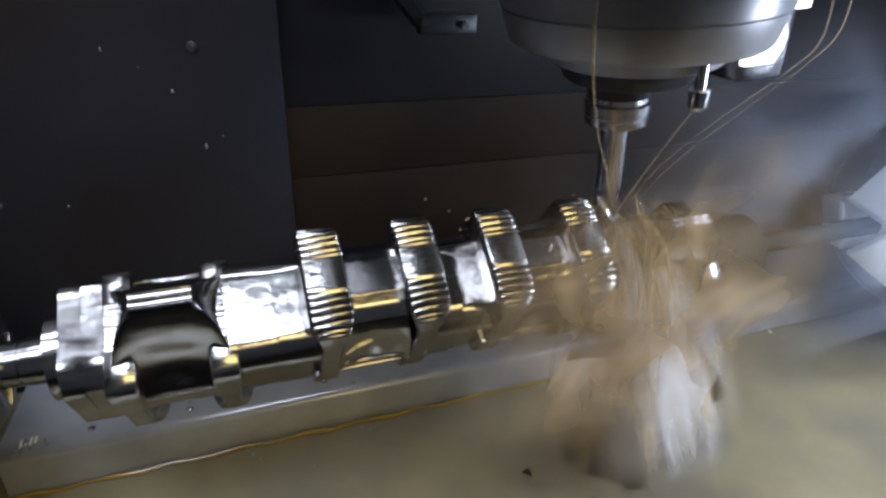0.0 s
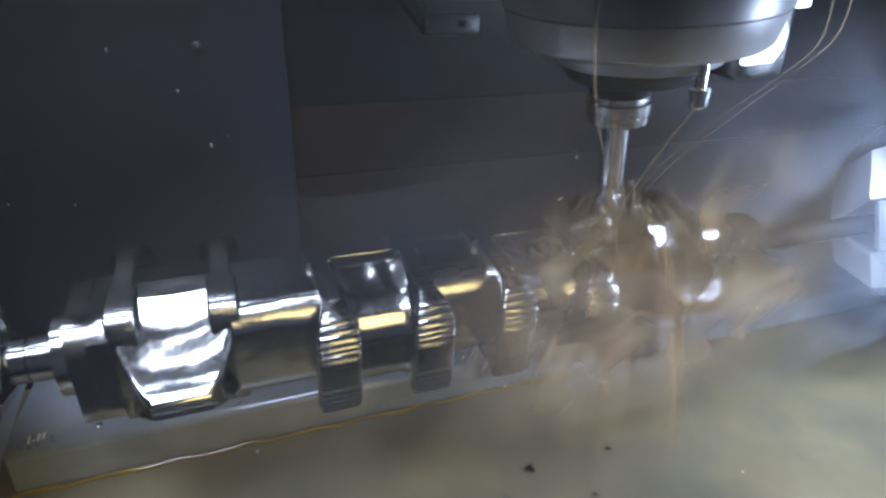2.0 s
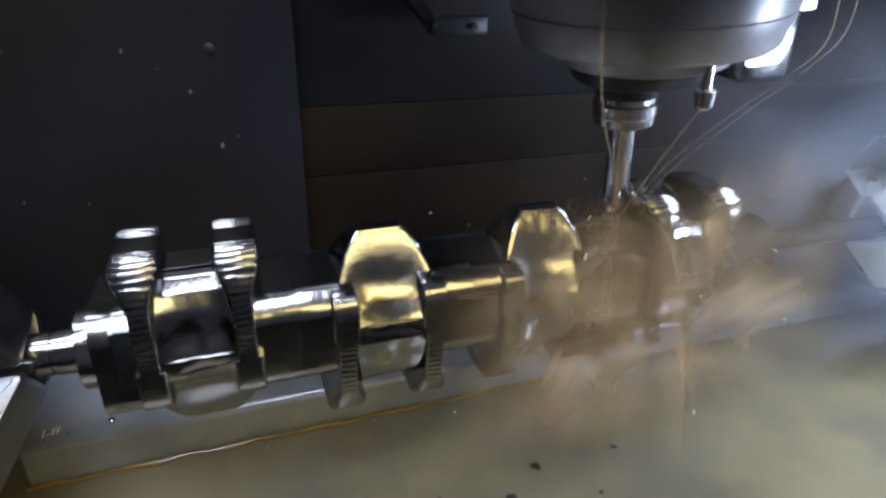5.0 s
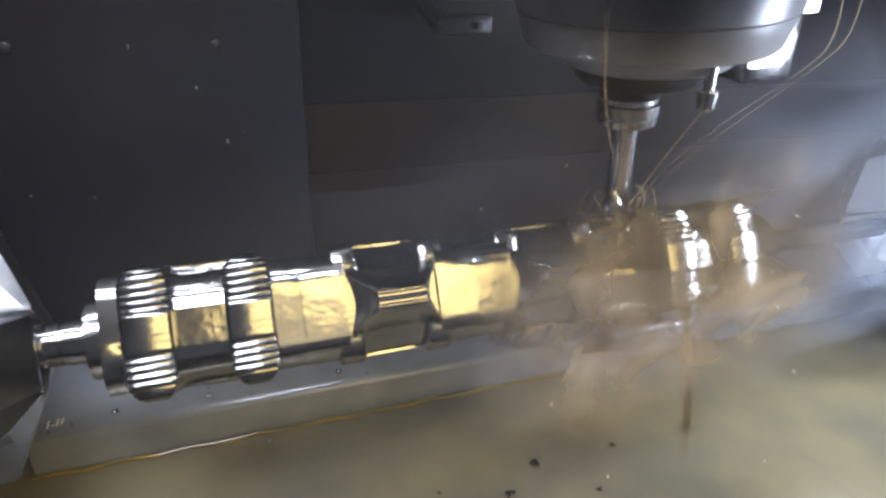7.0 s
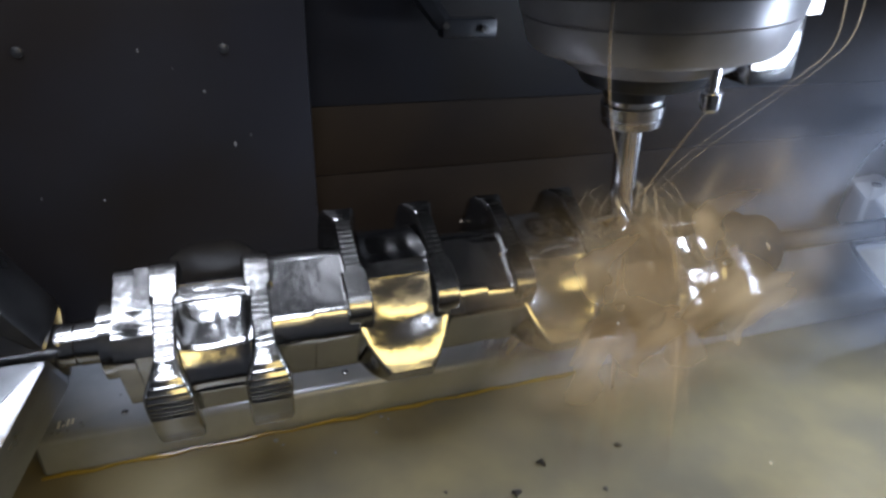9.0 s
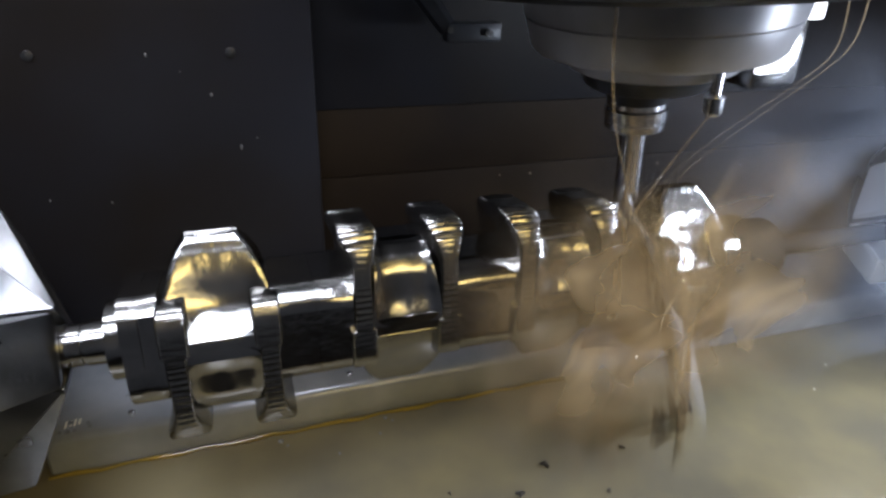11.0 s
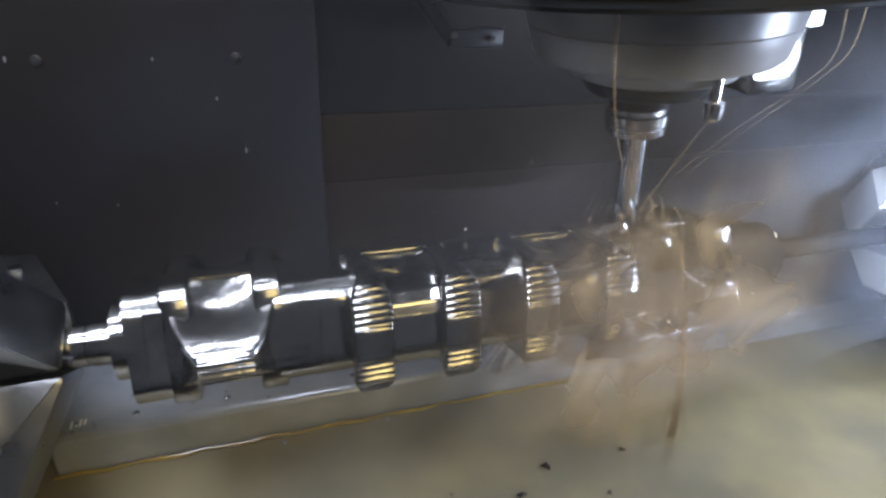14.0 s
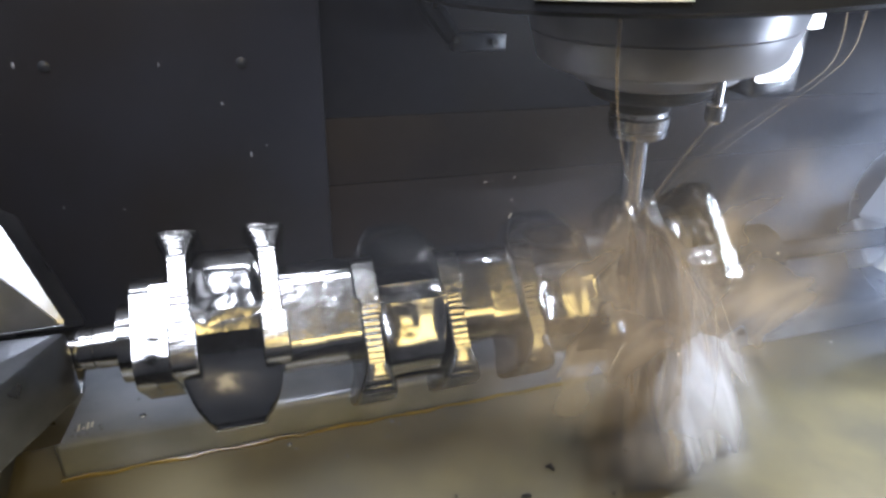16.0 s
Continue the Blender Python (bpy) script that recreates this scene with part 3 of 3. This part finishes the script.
panel_bolt(0.0234, 0.1036)
panel_bolt(-0.087, 0.1036)

# ---- coolant ----
TIP = Vector((SX - 0.004, -0.010, 0.036))


def bow(a, b, sag, n=14):
    a, b = Vector(a), Vector(b)
    return [tuple(a.lerp(b, i / (n - 1)) + Vector((0, 0, sag * 4 * (i / (n - 1)) * (1 - i / (n - 1))))) for i in range(n)]


def jet(a, b, sag, r0, r1, label):
    pts = bow(a, b, sag)
    k = len(pts) - 1
    bm = tube(pts, [r0 + (r1 - r0) * i / k + 0.00012 * math.sin(i * 2.1) for i in range(k + 1)], 8)
    return tagged(part("coolant_jet", bm, STREAM, None), label, "coolant jet", "coolant jets at the cutter")


jet((SX + 0.0060, -0.0465, 0.103), (SX - 0.001, -0.010, 0.036), 0.002, 0.0004, 0.0006, "thin slanting coolant stream from a nozzle")


def hose_jet(turns, r0, r1):
    """A stream bent by its own speed: a smooth line through its turning points."""
    p = [Vector(q) for q in turns]
    p = [2 * p[0] - p[1]] + p + [2 * p[-1] - p[-2]]
    pts = []
    for k in range(1, len(p) - 2):
        for q in range(6):
            t = q / 6
            pts.append(0.5 * ((2 * p[k]) + (p[k + 1] - p[k - 1]) * t + (2 * p[k - 1] - 5 * p[k] + 4 * p[k + 1] - p[k + 2]) * t * t + (3 * p[k] - p[k - 1] - 3 * p[k + 1] + p[k + 2]) * t ** 3))
    n = len(pts) - 1
    bm = tube(pts, [r0 + (r1 - r0) * min(1.0, 2.2 * i / n) for i in range(n + 1)], 8)
    return tagged(part("coolant_jet", bm, STREAM, None), "thin arching coolant stream from the spindle head", "coolant jet", "coolant jets at the cutter")


hose_jet([(0.1545, -0.0690, 0.156), (0.1575, -0.0690, 0.124), (0.1700, -0.0600, 0.096), (0.1960, -0.0360, 0.066), (0.2165, -0.0120, 0.036)], 0.0009, 0.0004)
hose_jet([(0.332, -0.01, 0.162), (0.3355, -0.01, 0.1245), (0.3178, -0.01, 0.1068), (0.2783, -0.01, 0.0836), (0.245, -0.01, 0.060), (0.2275, -0.01, 0.038)], 0.00055, 0.00014)
hose_jet([(0.347, -0.01, 0.162), (0.3468, -0.01, 0.1274), (0.3289, -0.01, 0.1096), (0.2960, -0.01, 0.0890), (0.255, -0.01, 0.062), (0.2290, -0.01, 0.036)], 0.00055, 0.00014)


def fan(name, mat, a0, a1, reach, drop, lift, seed, label, nu=28, nv=18):
    """A sheet of liquid thrown out from the cutter between two headings, falling as it goes."""
    rnd = random.Random(seed)
    bm = bmesh.new()
    uvl = bm.loops.layers.uv.new("uv")
    grid = []
    for j in range(nv):
        v = j / (nv - 1)
        row = []
        for i in range(nu):
            u = i / (nu - 1)
            a = radians(a0 + (a1 - a0) * u)
            w = 0.008 * noise.noise(Vector((u * 5 + seed, v * 3, seed * 1.7))) * (0.2 + v)
            r = 0.006 + reach * (v ** 0.8) + w
            z = lift * v * 4 * (1 - v) * 0.5 - drop * v * v + w
            row.append(bm.verts.new((r * math.cos(a), r * math.sin(a), z)))
        grid.append(row)
    for j in range(nv - 1):
        for i in range(nu - 1):
            f = bm.faces.new((grid[j][i], grid[j][i + 1], grid[j + 1][i + 1], grid[j + 1][i]))
            for lp, (p, q) in zip(f.loops, ((i, j), (i + 1, j), (i + 1, j + 1), (i, j + 1))):
                lp[uvl].uv = (p / (nu - 1), q / (nv - 1))
    o = part(name, bm, mat, None)
    o.matrix_basis = Matrix.Translation(TIP)
    return tagged(o, label, "coolant spray", "coolant spray", "stuff")


sheets = [
    fan("coolant_sheet", SPLASH, -175, -70, 0.050, 0.1535, 0.014, 1, "brown sheet of coolant thrown off the cutter"),
    fan("coolant_sheet", SPLASH, -95, -20, 0.050, 0.150, 0.020, 2, "brown sheet of coolant thrown off the cutter"),
]


def plume(mat, top, left, right, out, fall, seed, label, nu=24, nv=22):
    """Coolant that bursts off the cutter and spreads into a curved curtain as it falls."""
    bm = bmesh.new()
    uvl = bm.loops.layers.uv.new("uv")
    grid = []
    for j in range(nv):
        v = j / (nv - 1)
        s = v ** 0.75
        row = []
        for i in range(nu):
            u = i / (nu - 1)
            w = 0.010 * v * noise.noise(Vector((u * 4 + seed, v * 3, seed * 1.3)))
            x = (top * (2 * u - 1)) * (1 - s) + (left + (right - left) * u) * s
            row.append(bm.verts.new((x + w, -out * v ** 0.8 * (0.7 + 0.3 * math.sin(math.pi * u)) + w, -fall * v ** 1.2)))
        grid.append(row)
    for j in range(nv - 1):
        for i in range(nu - 1):
            f = bm.faces.new((grid[j][i], grid[j][i + 1], grid[j + 1][i + 1], grid[j + 1][i]))
            for lp, (p, q) in zip(f.loops, ((i, j), (i + 1, j), (i + 1, j + 1), (i, j + 1))):
                lp[uvl].uv = (p / (nu - 1), q / (nv - 1))
    o = part("coolant_plume", bm, mat, None)
    o.matrix_basis = Matrix.Translation(TIP)
    return tagged(o, label, "coolant spray", "coolant spray", "stuff")


plumes = [
    plume(BROWN_FROTH, 0.012, -0.060, 0.110, 0.058, 0.143, 3, "brown spreading curtain of falling coolant"),
    plume(FOAM, 0.014, -0.045, 0.110, 0.070, 0.143, 7, "white spreading froth of falling coolant"),
    plume(FROTH, 0.008, -0.020, 0.090, 0.060, 0.143, 9, "white spreading froth of falling coolant"),
]


def mist_veil(x0, x1, y, z0, z1, bend, seed, mat=MIST, label="pale drifting coolant mist round the cutter"):
    bm = bmesh.new()
    uvl = bm.loops.layers.uv.new("uv")
    nu = nv = 16
    grid = [[bm.verts.new((x0 + (x1 - x0) * i / (nu - 1), y + bend * math.sin(math.pi * i / (nu - 1)) + 0.06 * (x1 - x0) * noise.noise(Vector((i * 0.4, j * 0.4, seed))), z1 + (z0 - z1) * j / (nv - 1))) for i in range(nu)] for j in range(nv)]
    for j in range(nv - 1):
        for i in range(nu - 1):
            f = bm.faces.new((grid[j][i], grid[j][i + 1], grid[j + 1][i + 1], grid[j + 1][i]))
            for lp, (p, q) in zip(f.loops, ((i, j), (i + 1, j), (i + 1, j + 1), (i, j + 1))):
                lp[uvl].uv = (p / (nu - 1), q / (nv - 1))
    return tagged(part("coolant_mist", bm, mat, None), label, "coolant mist", "coolant mist", "stuff")


veils = [
    mist_veil(0.19, 0.68, 0.075, TABLE_Z + 0.012, 0.150, -0.03, 9),
    mist_veil(0.26, 0.60, -0.06, TABLE_Z + 0.012, 0.10, 0.02, 4),
    mist_veil(0.175, 0.345, -0.064, -0.075, 0.090, 0.012, 21, VEIL, "brown cloud of coolant round the cutter"),
    mist_veil(0.100, 0.255, -0.072, -0.070, 0.075, 0.010, 23, VEIL, "brown cloud of coolant over the crankshaft"),
]
# thin haze that drifts in from the cutter's side and back
haze = mist_veil(-0.22, 0.44, -0.10, TABLE_Z + 0.006, 0.26, 0.02, 14, HAZE)


def drops(count, seed):
    """Drops flung off the cutter, stretched along their way."""
    rnd = random.Random(seed)
    bm = bmesh.new()
    for _ in range(count):
        a, v = rnd.uniform(0, 2 * math.pi), rnd.random() ** 0.7
        r = 0.012 + 0.10 * v
        c = Vector((r * math.cos(a), r * math.sin(a), 0.03 * v * rnd.random() - 0.13 * v * v * rnd.random()))
        size = rnd.uniform(0.0003, 0.0006)
        m = Matrix.Translation(c) @ pose(0, 0, 0, 0, rnd.uniform(20, 60), math.degrees(a)) @ Matrix.Diagonal((size * rnd.uniform(1, 4), size, size, 1))
        bmesh.ops.create_icosphere(bm, subdivisions=1, radius=1, matrix=m)
    o = part("coolant_drops", bm, JET, None)
    o.matrix_basis = Matrix.Translation(TIP)
    return tagged(o, "small coolant drops flung off the cutter", "coolant drops", "coolant spray", "stuff")


flung = [drops(7, 11), drops(7, 12)]


def threads(count, a0, a1, seed):
    """Torn strings of coolant that leave the cutter together and fall in bows."""
    rnd = random.Random(seed)
    bm = bmesh.new()
    for _ in range(count):
        a = radians(rnd.uniform(a0, a1))
        reach, fall, lift = rnd.uniform(0.02, 0.075), rnd.uniform(0.05, 0.125), rnd.uniform(0.0, 0.03)
        start, stop = rnd.uniform(0.25, 0.6), rnd.uniform(0.75, 1.0)
        r = rnd.uniform(0.00016, 0.00042)
        pts, radii = [], []
        for k in range(12):
            v = start + (stop - start) * k / 11
            b = a + 0.35 * noise.noise(Vector((v * 3, seed, a * 4)))
            pts.append((0.006 + reach * v ** 0.8 * math.cos(b) - 0.006, reach * v ** 0.8 * math.sin(b), lift * 4 * v * (1 - v) - fall * v * v))
            radii.append(r * (0.25 + math.sin(math.pi * (k + 0.3) / 11.6)) * (1 + 0.5 * noise.noise(Vector((k * 0.9, a * 9, seed)))))
        one = tube(pts, radii, 5)
        me = bpy.data.meshes.new("string")
        one.to_mesh(me)
        one.free()
        bm.from_mesh(me)
        bpy.data.meshes.remove(me)
    o = part("coolant_strings", bm, THREAD, None)
    o.matrix_basis = Matrix.Translation(TIP)
    return tagged(o, "thin golden strings of torn coolant off the cutter", "coolant spray", "coolant spray", "stuff")


strings = [threads(36, -170, -20, 5), threads(30, -140, 10, 6)]


# ---- what moves ----
def motions():
    END = 16.0

    def feed(t):
        return float(np.interp(t, (0, 2, 3.5, 7, 9, 12.5, 16), (-0.0016, -0.0020, -0.0002, 0.0016, 0.0024, 0.0010, 0.0)))

    for thing in (crank, head_chuck, tail_chuck):
        walk(thing, [(t * 0.5, pose(feed(t * 0.5), 0, -0.002, 59.5 + SPIN * (t * 0.5 - 7.0))) for t in range(33)])
    walk(mill, [(k / 10, HEAD @ pose(0, 0, 0, 0, 0, -80 * k)) for k in range(161)])
    for i, o in enumerate(flung):
        walk(o, [(k / 10, Matrix.Translation(TIP) @ pose(0, 0, 0.003 * math.sin(k * 1.3 + i), 0, 0, -(70 + 9 * i) * k)) for k in range(161)])
    for i, o in enumerate(sheets):
        walk(o, [(k * 0.2, Matrix.Translation(TIP) @ pose(0, 0, 0, 3 * math.sin(k * 1.7 + i), 3 * math.cos(k * 1.3 + 2 * i), 9 * math.sin(k * 0.9 + i * 2.1))) for k in range(81)])
    # the curtain is thrown to the front or to the back as the throws pass the cutter
    swing = [(0.0, 0), (0.4, 12), (0.7, 70), (1.0, 140), (1.4, 172), (2.4, 172), (2.8, 120), (3.1, 40), (3.4, -8), (3.8, 0), (4.1, 70), (4.4, 140), (4.9, 172), (6.9, 172), (7.1, 120), (7.3, 50), (7.5, -8), (7.75, 40), (8.0, 110), (8.3, 172), (9.4, 172), (10.4, 140), (10.9, 80), (11.3, 10), (12.3, -4), (12.7, 4), (13.0, 50), (13.3, 120), (13.7, 172), (14.7, 172), (15.0, 140), (15.3, 75), (15.6, 12), (15.8, 0), (16.0, 0)]
    for i, o in enumerate(plumes):
        walk(o, [(t, Matrix.Translation(TIP) @ pose(0, 0, 0, 2 * math.sin(t * 5 + i), 0, a + 6 * math.sin(t * 4 + 2 * i))) for t, a in swing])
    for i, o in enumerate(strings):
        walk(o, [(k * 0.1, Matrix.Translation(TIP) @ pose(0, 0, 0, 4 * math.sin(k * 2.7 + i), 4 * math.cos(k * 2.1 + 2 * i), 0.55 * float(np.interp(k * 0.1, [t for t, a in swing], [a for t, a in swing])) + 18 * math.sin(k * 1.9 + i * 2.1))) for k in range(161)])
    for i, o in enumerate(veils):
        s = 1.0 if i < 2 else 0.55
        walk(o, [(k * 0.4, pose(s * 0.012 * math.sin(k * 0.9 + 2 * i), s * 0.006 * math.cos(k * 0.7 + i), s * 0.008 * math.sin(k * 1.1 + i))) for k in range(41)])

    drift = [(0.0, 0.42), (1.0, 0.34), (1.8, 0.12), (2.6, 0.0), (3.3, 0.04), (3.7, 0.20), (4.05, 0.46), (5.2, 0.25), (6.3, 0.06), (7.2, 0.08), (8.0, 0.34), (9.2, 0.42), (11.3, 0.44), (12.6, 0.42), (13.4, 0.28), (14.4, 0.05), (15.0, 0.05), (16.0, 0.12)]
    walk(haze, [(t, pose(x, 0.0, 0.0)) for t, x in drift])


motions()
